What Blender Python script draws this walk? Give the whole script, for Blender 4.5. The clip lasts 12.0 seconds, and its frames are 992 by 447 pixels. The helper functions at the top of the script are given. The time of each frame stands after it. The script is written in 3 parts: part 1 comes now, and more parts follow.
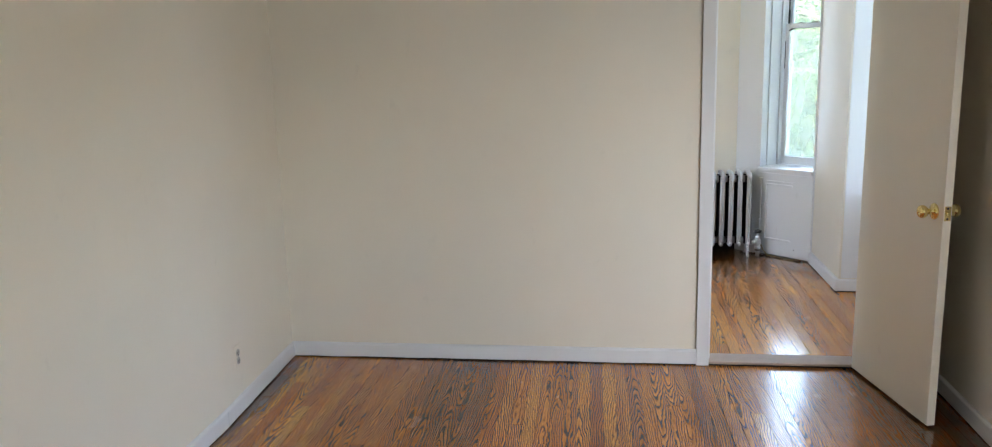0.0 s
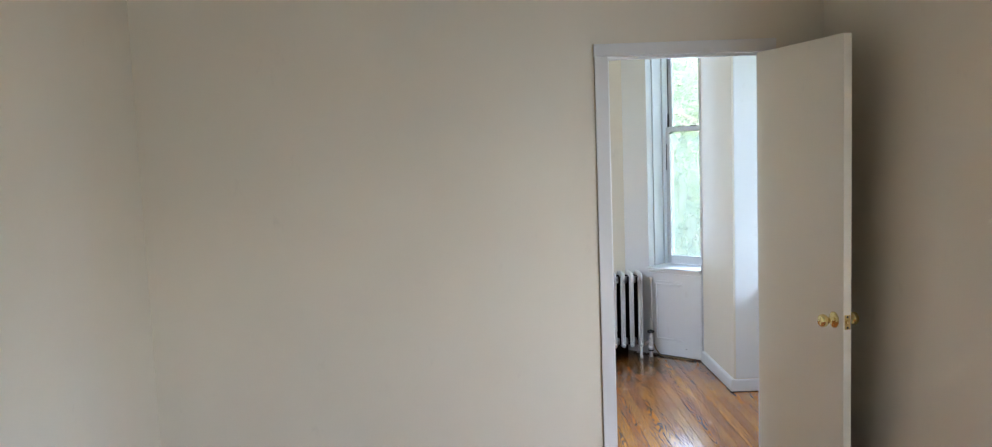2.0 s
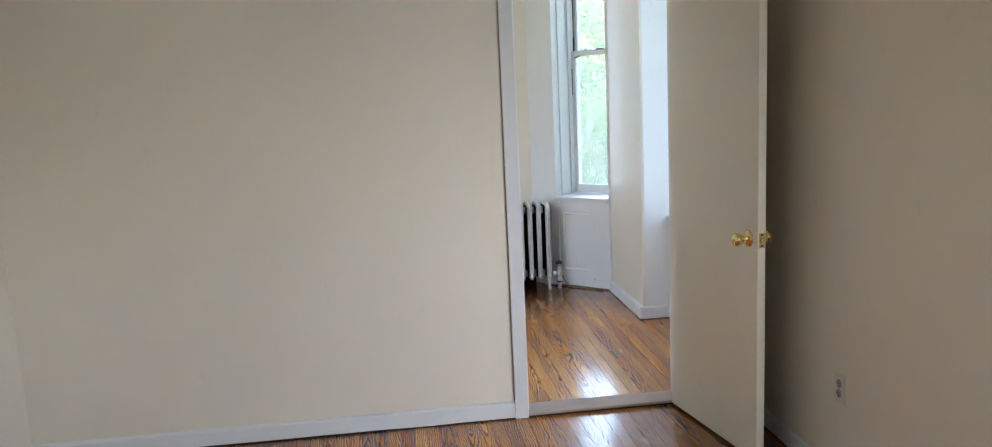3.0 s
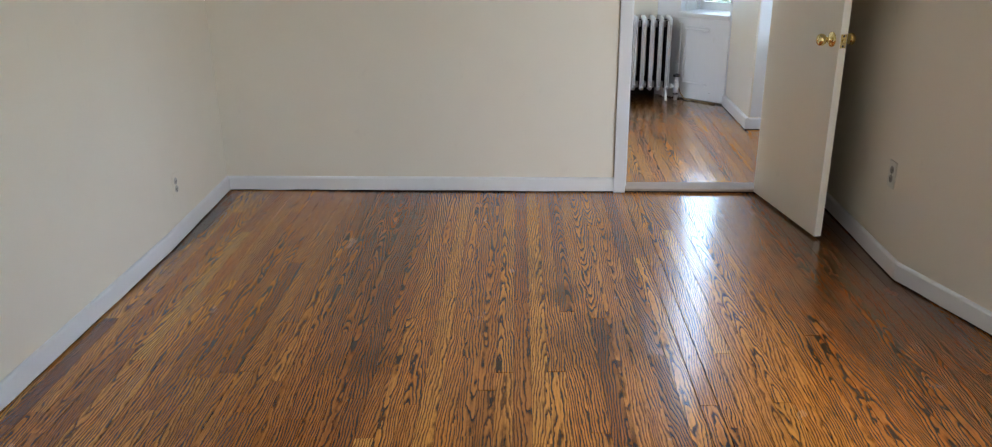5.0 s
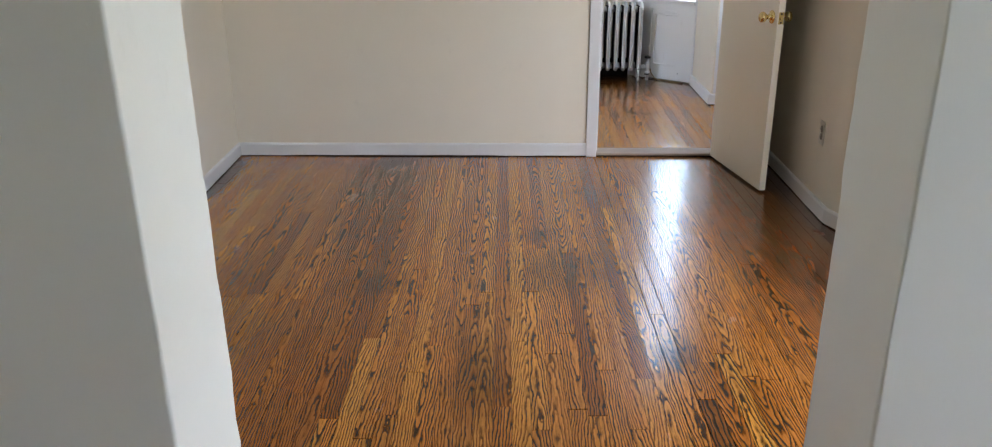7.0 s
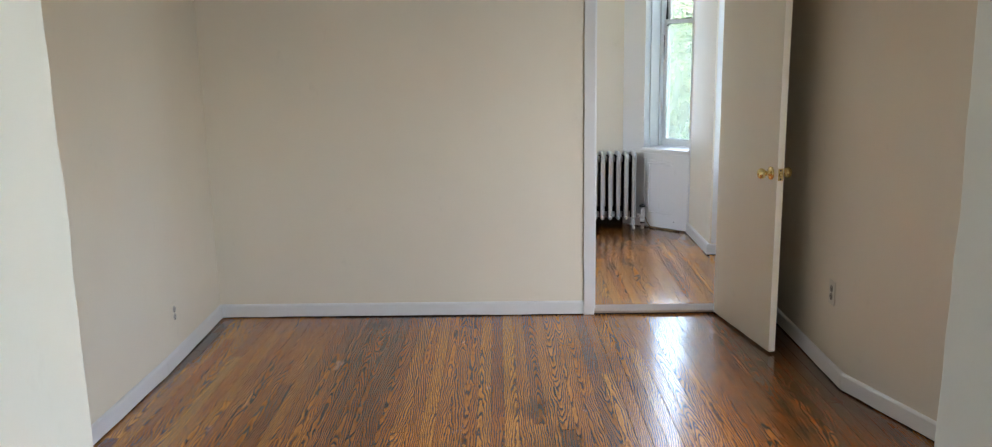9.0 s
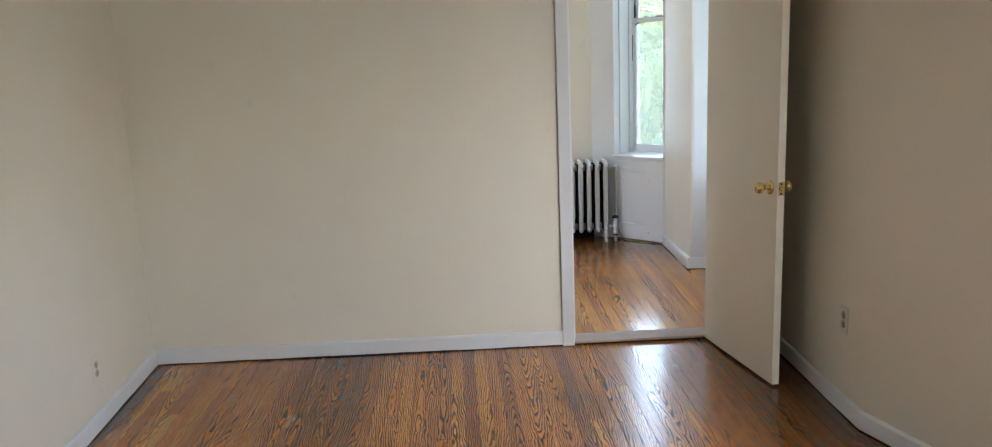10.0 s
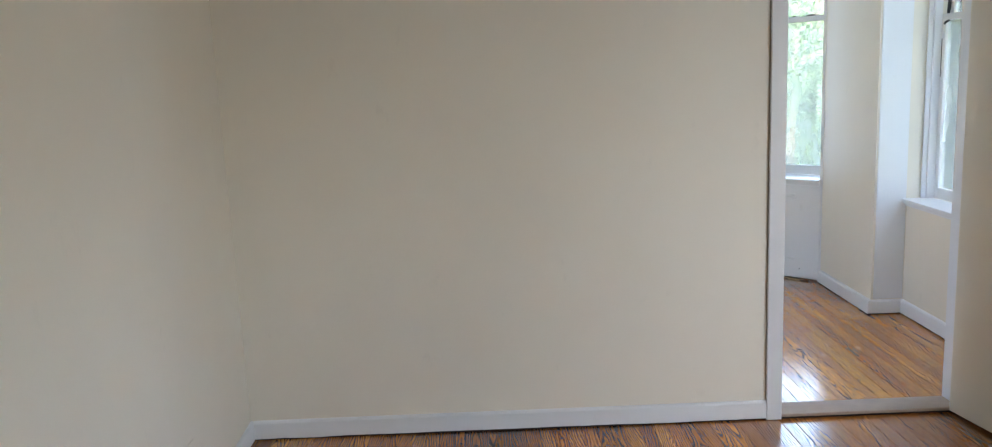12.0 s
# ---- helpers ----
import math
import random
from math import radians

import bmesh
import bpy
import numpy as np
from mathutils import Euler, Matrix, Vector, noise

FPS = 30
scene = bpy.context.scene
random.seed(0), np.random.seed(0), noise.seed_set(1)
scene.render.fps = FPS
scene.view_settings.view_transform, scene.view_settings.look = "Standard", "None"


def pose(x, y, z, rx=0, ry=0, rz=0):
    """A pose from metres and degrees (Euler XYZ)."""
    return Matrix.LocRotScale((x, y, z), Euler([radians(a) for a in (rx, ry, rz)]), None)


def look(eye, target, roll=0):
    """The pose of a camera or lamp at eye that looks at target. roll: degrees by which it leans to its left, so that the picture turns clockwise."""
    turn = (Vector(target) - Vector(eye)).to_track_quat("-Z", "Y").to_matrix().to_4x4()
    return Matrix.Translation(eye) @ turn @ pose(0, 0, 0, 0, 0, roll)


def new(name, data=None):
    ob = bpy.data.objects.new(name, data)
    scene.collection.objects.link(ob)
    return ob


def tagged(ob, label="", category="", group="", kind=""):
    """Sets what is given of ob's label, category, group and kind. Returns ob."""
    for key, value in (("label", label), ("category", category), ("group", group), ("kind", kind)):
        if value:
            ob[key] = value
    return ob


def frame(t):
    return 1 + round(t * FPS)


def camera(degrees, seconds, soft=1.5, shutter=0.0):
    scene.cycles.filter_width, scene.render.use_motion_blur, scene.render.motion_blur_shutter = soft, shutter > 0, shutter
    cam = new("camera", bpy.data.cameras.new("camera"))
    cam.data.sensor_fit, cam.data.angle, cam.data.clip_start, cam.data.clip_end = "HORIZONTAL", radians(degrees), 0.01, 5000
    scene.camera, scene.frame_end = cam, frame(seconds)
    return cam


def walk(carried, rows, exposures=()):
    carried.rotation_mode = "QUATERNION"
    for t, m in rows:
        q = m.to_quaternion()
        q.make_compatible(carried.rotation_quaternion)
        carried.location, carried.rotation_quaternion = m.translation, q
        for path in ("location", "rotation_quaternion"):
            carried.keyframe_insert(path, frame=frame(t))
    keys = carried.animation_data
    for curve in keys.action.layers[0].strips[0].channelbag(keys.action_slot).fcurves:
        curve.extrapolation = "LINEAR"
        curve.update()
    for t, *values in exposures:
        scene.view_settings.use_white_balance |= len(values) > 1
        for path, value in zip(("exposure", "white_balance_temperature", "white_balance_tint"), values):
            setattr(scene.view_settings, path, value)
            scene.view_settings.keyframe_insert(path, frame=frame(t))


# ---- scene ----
cam = camera(60.9, 12.0, soft=1.1)
PATH = [
    (0, (0.124, 0.057, 1.566), (-0.143, 1.999, 1.173), -1.5),
    (0.5, (0.09, 0.081, 1.675), (-0.219, 2.042, 1.434), -1.2),
    (1, (0.097, 0.035, 1.717), (-0.242, 2.003, 1.614), -1.0),
    (1.5, (0.086, 0.124, 1.725), (-0.164, 2.105, 1.609), -2.0),
    (2, (0.038, 0.26, 1.659), (0.057, 2.251, 1.47), -2.1),
    (2.5, (0.052, 0.45, 1.622), (0.33, 2.405, 1.308), -2.1),
    (2.7, (0.061, 0.516, 1.593), (0.341, 2.471, 1.273), -2.5),
    (4.3, (0.095, 0.28, 1.49), (-0.024, 2.202, 0.948), -0.7),
    (4.5, (0.105, 0.144, 1.479), (-0.008, 2.056, 0.904), -0.5),
    (5, (0.137, -0.184, 1.453), (0.043, 1.687, 0.752), -0.6),
    (5.5, (0.202, -0.474, 1.43), (0.108, 1.392, 0.716), -0.1),
    (6, (0.205, -0.666, 1.44), (0.112, 1.195, 0.715), -0.2),
    (6.5, (0.172, -0.766, 1.448), (0.089, 1.098, 0.728), -0.4),
    (7, (0.17, -0.758, 1.454), (0.109, 1.109, 0.74), -0.4),
    (7.5, (0.175, -0.774, 1.526), (0.132, 1.157, 1.006), -0.4),
    (7.7, (0.17, -0.792, 1.551), (0.133, 1.155, 1.095), -0.2),
    (9.5, (0.177, -0.288, 1.515), (0.137, 1.67, 1.11), -1.6),
    (10, (0.12, -0.012, 1.543), (0.171, 1.946, 1.137), -2.3),
    (10.5, (0.104, 0.31, 1.541), (0.052, 2.284, 1.221), -2.7),
    (11, (-0.001, 0.493, 1.501), (-0.065, 2.469, 1.197), 1.3),
    (11.5, (-0.194, 0.734, 1.487), (-0.238, 2.714, 1.21), -1.1),
    (12, (-0.5, 0.912, 1.452), (-0.512, 2.881, 1.101), -2.5),
]
EXPOSURE = 4.24
SIDE_WATTS, HALL_WATTS, FRONT_WATTS, WEST_WATTS, BAY_WATTS, EAST_WATTS, ROOM_WATTS = 5.0, 0.46, 1.20, 0.10, 0.30, 1.12, 0.22
walk(cam, [(t, look(eye, target, roll)) for t, eye, target, roll in PATH], [(0.0, EXPOSURE + 0.08, 6550, 12), (1.0, EXPOSURE + 0.1, 6450, 12), (1.6, EXPOSURE + 0.1, 6350, 12), (2.5, EXPOSURE + 0.06, 6350, 12), (4.5, EXPOSURE, 6500, 11),
      (6.5, EXPOSURE, 6550, 14), (7.5, EXPOSURE, 6750, 13), (9.5, EXPOSURE, 6700, 12), (10.0, EXPOSURE - 0.05, 6750, 12), (12.0, EXPOSURE - 0.06, 6400, 12)])


# ---- light ----
world = bpy.data.worlds.new("sky")
scene.world = world
world.use_nodes = True
wn, wl = world.node_tree.nodes, world.node_tree.links
sky = wn.new("ShaderNodeTexSky")
sky.sky_type, sky.sun_disc = "NISHITA", False
sky.sun_elevation, sky.sun_rotation = radians(53), radians(180)
sky.air_density, sky.dust_density, sky.ozone_density = 1.0, 4.0, 1.0
wl.new(sky.outputs[0], wn["Background"].inputs[0])
wn["Background"].inputs[1].default_value = 0.14

sun_data = bpy.data.lights.new("sun", "SUN")
sun_data.energy, sun_data.angle, sun_data.color = 2.0, radians(12), (1.0, 0.96, 0.9)
sun = new("sun", sun_data)
sun.matrix_world = look((0, -45, 60), (0, 0, 0))


def window_light(name, m, w, h, watts, color, spread=180):
    d = bpy.data.lights.new(name, "AREA")
    d.shape, d.size, d.size_y, d.energy, d.color, d.spread = "RECTANGLE", w, h, watts, color, radians(spread)
    o = new(name, d)
    o.matrix_world = m
    return o


# ---- materials ----
def material(name):
    m = bpy.data.materials.new(name)
    m.use_nodes = True
    return m, m.node_tree.nodes, m.node_tree.links, m.node_tree.nodes["Principled BSDF"]


def math_node(nodes, links, op, a, b=None, c=None):
    n = nodes.new("ShaderNodeMath")
    n.operation = op
    for i, v in enumerate((a, b, c)):
        if v is None:
            continue
        if isinstance(v, (int, float)):
            n.inputs[i].default_value = v
        else:
            links.new(v, n.inputs[i])
    return n.outputs[0]


def ramp(nodes, links, fac, stops):
    n = nodes.new("ShaderNodeValToRGB")
    e = n.color_ramp.elements
    while len(e) < len(stops):
        e.new(0.5)
    for el, (p, c) in zip(e, stops):
        el.position, el.color = p, (*c, 1) if len(c) == 3 else c
    links.new(fac, n.inputs[0])
    return n.outputs[0]


def noise_tex(nodes, links, vec, scale, detail=3.0, rough=0.5):
    n = nodes.new("ShaderNodeTexNoise")
    n.inputs["Scale"].default_value, n.inputs["Detail"].default_value, n.inputs["Roughness"].default_value = scale, detail, rough
    if vec is not None:
        links.new(vec, n.inputs["Vector"])
    return n.outputs[0]


def stretch(nodes, links, vec, s, loc=None):
    n = nodes.new("ShaderNodeMapping")
    n.inputs["Scale"].default_value = s
    links.new(vec, n.inputs["Vector"])
    if loc is not None:
        links.new(loc, n.inputs["Location"])
    return n.outputs[0]


def mix(nodes, links, fac, a, b, blend="MIX"):
    n = nodes.new("ShaderNodeMix")
    n.data_type, n.blend_type = "RGBA", blend
    for i, v in ((0, fac), (6, a), (7, b)):
        if isinstance(v, (int, float)):
            n.inputs[i].default_value = v
        elif isinstance(v, tuple):
            n.inputs[i].default_value = (*v, 1)
        else:
            links.new(v, n.inputs[i])
    return n.outputs[2]


def bump(nodes, links, bsdf, height, strength, dist=0.001, socket="Normal"):
    n = nodes.new("ShaderNodeBump")
    n.inputs["Strength"].default_value, n.inputs["Distance"].default_value = strength, dist
    links.new(height, n.inputs["Height"])
    links.new(n.outputs[0], bsdf.inputs[socket])


def paint(name, color, rough, roller=0.25, blotch=0.06, grime=(0.5, 0.45, 0.38), grime_amount=0.25):
    """House paint: roller stipple, uneven plaster behind it, faint marks."""
    m, n, l, b = material(name)
    pos = n.new("ShaderNodeNewGeometry").outputs["Position"]
    low = noise_tex(n, l, pos, 1.3, 3)
    mid = noise_tex(n, l, pos, 7.0, 4)
    fine = noise_tex(n, l, pos, 260.0, 2)
    dark = tuple(c * (1 - blotch * 2) for c in color)
    base = mix(n, l, low, dark, color)
    marks = ramp(n, l, noise_tex(n, l, stretch(n, l, pos, (9, 9, 5)), 1.0, 6, 0.65), [(0.64, (0, 0, 0)), (0.80, (grime_amount,) * 3)])
    l.new(mix(n, l, marks, base, grime), b.inputs["Base Color"])
    l.new(math_node(n, l, "MULTIPLY_ADD", mid, 0.2, rough - 0.1), b.inputs["Roughness"])
    h = math_node(n, l, "ADD", math_node(n, l, "MULTIPLY", fine, roller), math_node(n, l, "MULTIPLY", mid, 2.0))
    bump(n, l, b, h, 0.35, 0.0012)
    return m


cream = paint("cream wall paint", (0.855, 0.79, 0.668), 0.5)
hall_paint = paint("pale grey wall paint", (0.81, 0.80, 0.73), 0.45)
white = paint("white trim paint", (0.80, 0.80, 0.80), 0.38, roller=0.12, blotch=0.03, grime=(0.42, 0.36, 0.3))
door_paint = paint("off-white door paint", (0.84, 0.78, 0.655), 0.36, roller=0.12, blotch=0.03, grime=(0.4, 0.36, 0.3))
ceiling_paint = paint("ceiling paint", (0.88, 0.87, 0.83), 0.7)


def oak():
    """Old strip oak: flat-sawn rings, pores, stain and a worn glossy varnish. The board's own colour value sets how pale it is."""
    m, n, l, b = material("varnished oak")
    local = n.new("ShaderNodeTexCoord").outputs["Object"]
    pos = n.new("ShaderNodeNewGeometry").outputs["Position"]
    info = n.new("ShaderNodeObjectInfo")
    rnd = info.outputs["Random"]
    split = n.new("ShaderNodeSeparateColor")
    l.new(info.outputs["Color"], split.inputs[0])
    pale = split.outputs[0]

    def die(k):
        w = n.new("ShaderNodeTexWhiteNoise")
        w.noise_dimensions = "1D"
        l.new(math_node(n, l, "MULTIPLY", rnd, k), w.inputs["W"])
        return w.outputs["Value"]

    r1, r2, r3, r4 = die(917.0), die(411.0), die(233.0), die(671.0)
    off = n.new("ShaderNodeCombineXYZ")
    l.new(math_node(n, l, "MULTIPLY", r1, 40.0), off.inputs[0])
    l.new(math_node(n, l, "MULTIPLY", r2, 60.0), off.inputs[1])
    sep = n.new("ShaderNodeSeparateXYZ")
    l.new(local, sep.inputs[0])
    x, y = sep.outputs[0], sep.outputs[1]
    warp = noise_tex(n, l, stretch(n, l, local, (24, 5.0, 1), off.outputs[0]), 1.0, 2.5, 0.5)
    slow = noise_tex(n, l, stretch(n, l, local, (4, 1.3, 1), off.outputs[0]), 1.0, 1.0)
    cx = math_node(n, l, "SUBTRACT", x, math_node(n, l, "MULTIPLY", math_node(n, l, "SUBTRACT", r3, 0.5), 0.11))
    arch = math_node(n, l, "MULTIPLY", math_node(n, l, "SQRT", math_node(n, l, "ADD", math_node(n, l, "MULTIPLY", cx, cx), 0.00022)), 118.0)
    run = math_node(n, l, "MULTIPLY", y, math_node(n, l, "MULTIPLY", math_node(n, l, "SUBTRACT", r4, 0.5), 20.0))
    v = math_node(n, l, "ADD", math_node(n, l, "ADD", arch, run), math_node(n, l, "ADD", math_node(n, l, "MULTIPLY", warp, 3.2), math_node(n, l, "MULTIPLY", slow, 4.0)))
    zig = noise_tex(n, l, stretch(n, l, local, (90, 26, 1), off.outputs[0]), 1.0, 3, 0.6)
    ring = math_node(n, l, "FRACT", math_node(n, l, "ADD", v, math_node(n, l, "MULTIPLY", zig, 0.75)))
    grain = ramp(n, l, ring, [(0.0, (1.0,) * 3), (0.15, (1.0,) * 3), (0.30, (0.55,) * 3), (0.50, (0.10,) * 3), (0.90, (0.0,) * 3), (1.0, (0.9,) * 3)])
    pores = noise_tex(n, l, stretch(n, l, local, (420, 14, 1), off.outputs[0]), 1.0, 2)
    pore_mask = ramp(n, l, pores, [(0.46, (0, 0, 0)), (0.64, (1, 1, 1))])
    strength = math_node(n, l, "MULTIPLY", math_node(n, l, "MULTIPLY_ADD", r2, 0.30, 0.72), split.outputs[1])
    dark = math_node(n, l, "MINIMUM", math_node(n, l, "ADD", math_node(n, l, "MULTIPLY", grain, strength), math_node(n, l, "MULTIPLY", pore_mask, 0.32)), 1.0)
    tone = ramp(n, l, pale, [(0.0, (0.24, 0.088, 0.026)), (0.25, (0.56, 0.190, 0.036)), (0.5, (0.80, 0.298, 0.052)), (0.75, (0.92, 0.385, 0.068)), (1.0, (0.98, 0.50, 0.100))])
    deep = mix(n, l, 1.0, tone, (0.095, 0.066, 0.058), "MULTIPLY")
    wood = mix(n, l, dark, tone, deep)
    # streaks of colour within a board
    streak = noise_tex(n, l, stretch(n, l, local, (90, 1.6, 1), off.outputs[0]), 1.0, 3, 0.6)
    wood = mix(n, l, ramp(n, l, streak, [(0.45, (0, 0, 0)), (0.70, (0.55,) * 3)]), wood, mix(n, l, 1.0, wood, (0.50, 0.42, 0.36), "MULTIPLY"))
    # walked-in dirt and old stain, larger than a board
    patch = noise_tex(n, l, stretch(n, l, pos, (2.6, 0.9, 1)), 1.0, 5, 0.62)
    stain = ramp(n, l, patch, [(0.50, (0, 0, 0)), (0.66, (0.55,) * 3)])
    wood = mix(n, l, stain, wood, mix(n, l, 1.0, wood, (0.46, 0.40, 0.37), "MULTIPLY"))
    spots = ramp(n, l, noise_tex(n, l, stretch(n, l, pos, (11, 5, 1)), 1.0, 5, 0.7), [(0.63, (0, 0, 0)), (0.75, (0.8,) * 3)])
    wood = mix(n, l, spots, wood, (0.035, 0.022, 0.014))
    # soaked-in spills, dark bands by walls and radiator: x, y, half width, half length, depth
    ps = n.new("ShaderNodeSeparateXYZ")
    l.new(pos, ps.inputs[0])
    rag = noise_tex(n, l, stretch(n, l, pos, (24, 7, 1)), 1.0, 4, 0.65)
    # the band at 1.62, 2.80 also puts the open door's shade into the wood
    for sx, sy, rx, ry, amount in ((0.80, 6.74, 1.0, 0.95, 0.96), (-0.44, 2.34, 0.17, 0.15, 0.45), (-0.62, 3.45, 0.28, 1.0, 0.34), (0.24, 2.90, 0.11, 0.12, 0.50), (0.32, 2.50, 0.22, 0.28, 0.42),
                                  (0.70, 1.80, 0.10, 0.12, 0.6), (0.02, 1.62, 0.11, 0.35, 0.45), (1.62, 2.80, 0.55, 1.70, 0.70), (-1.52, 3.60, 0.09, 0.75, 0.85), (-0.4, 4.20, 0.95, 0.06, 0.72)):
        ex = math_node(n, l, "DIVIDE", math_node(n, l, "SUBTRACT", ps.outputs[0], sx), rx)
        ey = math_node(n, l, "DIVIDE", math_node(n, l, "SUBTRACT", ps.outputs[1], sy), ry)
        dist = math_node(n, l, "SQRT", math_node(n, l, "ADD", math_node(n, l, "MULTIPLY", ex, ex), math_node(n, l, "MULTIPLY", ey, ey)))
        soak_and_shade = ramp(n, l, math_node(n, l, "MULTIPLY", math_node(n, l, "ADD", dist, math_node(n, l, "MULTIPLY", rag, 1.5)), 0.5), [(0.55, (amount,) * 3), (0.92, (0, 0, 0))])
        wood = mix(n, l, soak_and_shade, wood, mix(n, l, 1.0, wood, (0.13, 0.10, 0.09), "MULTIPLY"))
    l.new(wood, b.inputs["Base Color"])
    worn = noise_tex(n, l, stretch(n, l, pos, (6, 2.5, 1)), 1.0, 5, 0.65)
    l.new(ramp(n, l, worn, [(0.3, (0.17,) * 3), (0.6, (0.25,) * 3), (0.8, (0.32,) * 3)]), b.inputs["Roughness"])
    b.inputs["IOR"].default_value = 1.36
    b.inputs["Coat Weight"].default_value, b.inputs["Coat Roughness"].default_value, b.inputs["Coat IOR"].default_value = 0.85, 0.15, 1.5
    ripple = noise_tex(n, l, stretch(n, l, pos, (16, 5, 1)), 1.0, 3)
    scuff = noise_tex(n, l, stretch(n, l, pos, (130, 40, 1)), 1.0, 3, 0.7)
    h = math_node(n, l, "SUBTRACT", math_node(n, l, "ADD", math_node(n, l, "MULTIPLY", ripple, 2.6), math_node(n, l, "MULTIPLY", scuff, 0.22)), math_node(n, l, "MULTIPLY", dark, 0.20))
    bump(n, l, b, h, 0.5, 0.0012)
    return m


oak_mat = oak()


def simple(name, color, rough, metal=0.0, speck=0.15, scale=40.0, bump_by=0.2):
    m, n, l, b = material(name)
    local = n.new("ShaderNodeTexCoord").outputs["Object"]
    t = noise_tex(n, l, local, scale, 5, 0.6)
    big = noise_tex(n, l, local, scale / 9, 3)
    c = mix(n, l, t, tuple(v * (1 - speck) for v in color), tuple(min(1, v * (1 + speck)) for v in color))
    c = mix(n, l, math_node(n, l, "MULTIPLY", big, speck), c, tuple(v * 0.5 for v in color))
    l.new(c, b.inputs["Base Color"])
    l.new(math_node(n, l, "MULTIPLY_ADD", t, 0.2, rough - 0.1), b.inputs["Roughness"])
    b.inputs["Metallic"].default_value = metal
    bump(n, l, b, t, bump_by, 0.0006)
    return m


brass = simple("polished brass", (0.83, 0.67, 0.31), 0.13, 1.0, 0.12, 60, 0.05)
steel = simple("dull nickel", (0.55, 0.54, 0.5), 0.32, 1.0, 0.2, 60, 0.1)
silver = simple("aluminium radiator paint", (0.70, 0.70, 0.70), 0.34, 0.35, 0.12, 30, 0.3)
# near-black that puts shade between and behind the radiator's columns
iron = simple("near-black for shaded gaps", (0.012, 0.011, 0.010), 0.85, 0.0, 0.3, 30, 0.4)
black = simple("black plastic", (0.02, 0.02, 0.02), 0.45)
joint_line_mat = simple("brown for the casing's shadow line", (0.40, 0.32, 0.24), 0.9)
dark_gap = simple("dark subfloor", (0.018, 0.012, 0.009), 0.9)
saddle_mat = simple("worn pale threshold paint", (0.46, 0.35, 0.27), 0.6, 0.0, 0.25, 14, 0.3)
plate_mat = simple("ivory plastic", (0.72, 0.69, 0.60), 0.35, 0, 0.05)
socket_light = simple("pale socket plastic", (0.55, 0.53, 0.47), 0.5, 0, 0.2)
socket_mat = simple("greyed socket plastic", (0.40, 0.38, 0.33), 0.5, 0, 0.2)
slot_mat = simple("outlet slots", (0.05, 0.045, 0.04), 0.6)
rubble = simple("dust and plaster crumbs", (0.10, 0.075, 0.055), 0.95, 0, 0.5, 200, 0.6)
cable_mat = simple("yellowed cable", (0.33, 0.25, 0.12), 0.5)
brick_out = simple("brown facade stone", (0.22, 0.15, 0.11), 0.85, 0, 0.2, 8, 0.5)
bark = simple("bark", (0.10, 0.075, 0.055), 0.9, 0, 0.4, 14, 1.0)
ground_mat = simple("ground grass and soil", (0.07, 0.09, 0.045), 0.95, 0, 0.4, 0.6, 0.5)


def glass_pane(name, haze):
    """Window glass with dust on it."""
    m, n, l, b = material(name)
    n.remove(b)
    out = n["Material Output"]
    clear, gloss, dust, tl = n.new("ShaderNodeBsdfTransparent"), n.new("ShaderNodeBsdfGlossy"), n.new("ShaderNodeBsdfDiffuse"), n.new("ShaderNodeBsdfTranslucent")
    clear.inputs[0].default_value = (0.93, 0.97, 0.95, 1)
    gloss.inputs["Roughness"].default_value = 0.02
    dust.inputs[0].default_value = tl.inputs[0].default_value = (0.76, 0.79, 0.71, 1)
    pos = n.new("ShaderNodeNewGeometry").outputs["Position"]
    film = ramp(n, l, noise_tex(n, l, stretch(n, l, pos, (6, 6, 3)), 1.0, 5, 0.6), [(0.3, (haze * 0.7,) * 3), (0.75, (haze * 1.3,) * 3)])
    both, mixed, top = n.new("ShaderNodeMixShader"), n.new("ShaderNodeMixShader"), n.new("ShaderNodeMixShader")
    both.inputs[0].default_value = 0.7
    l.new(dust.outputs[0], both.inputs[1]), l.new(tl.outputs[0], both.inputs[2])
    l.new(film, mixed.inputs[0]), l.new(clear.outputs[0], mixed.inputs[1]), l.new(both.outputs[0], mixed.inputs[2])
    fres = n.new("ShaderNodeFresnel")
    fres.inputs[0].default_value = 1.45
    l.new(fres.outputs[0], top.inputs[0]), l.new(mixed.outputs[0], top.inputs[1]), l.new(gloss.outputs[0], top.inputs[2])
    l.new(top.outputs[0], out.inputs[0])
    return m


glass = glass_pane("window glass", 0.17)
screen_glass = glass_pane("window glass behind an insect screen", 0.30)


def leaf_material():
    m, n, l, b = material("leaves")
    rp = n.new("ShaderNodeNewGeometry")
    col = ramp(n, l, rp.outputs["Random Per Island"], [(0.0, (0.05, 0.088, 0.04)), (0.5, (0.08, 0.130, 0.055)), (1.0, (0.12, 0.175, 0.085))])
    l.new(col, b.inputs["Base Color"])
    b.inputs["Roughness"].default_value = 0.5
    tl, ad = n.new("ShaderNodeBsdfTranslucent"), n.new("ShaderNodeMixShader")
    l.new(col, tl.inputs[0])
    ad.inputs[0].default_value = 0.4
    l.new(b.outputs[0], ad.inputs[1]), l.new(tl.outputs[0], ad.inputs[2])
    l.new(ad.outputs[0], n["Material Output"].inputs[0])
    return m


leaf_mat = leaf_material()


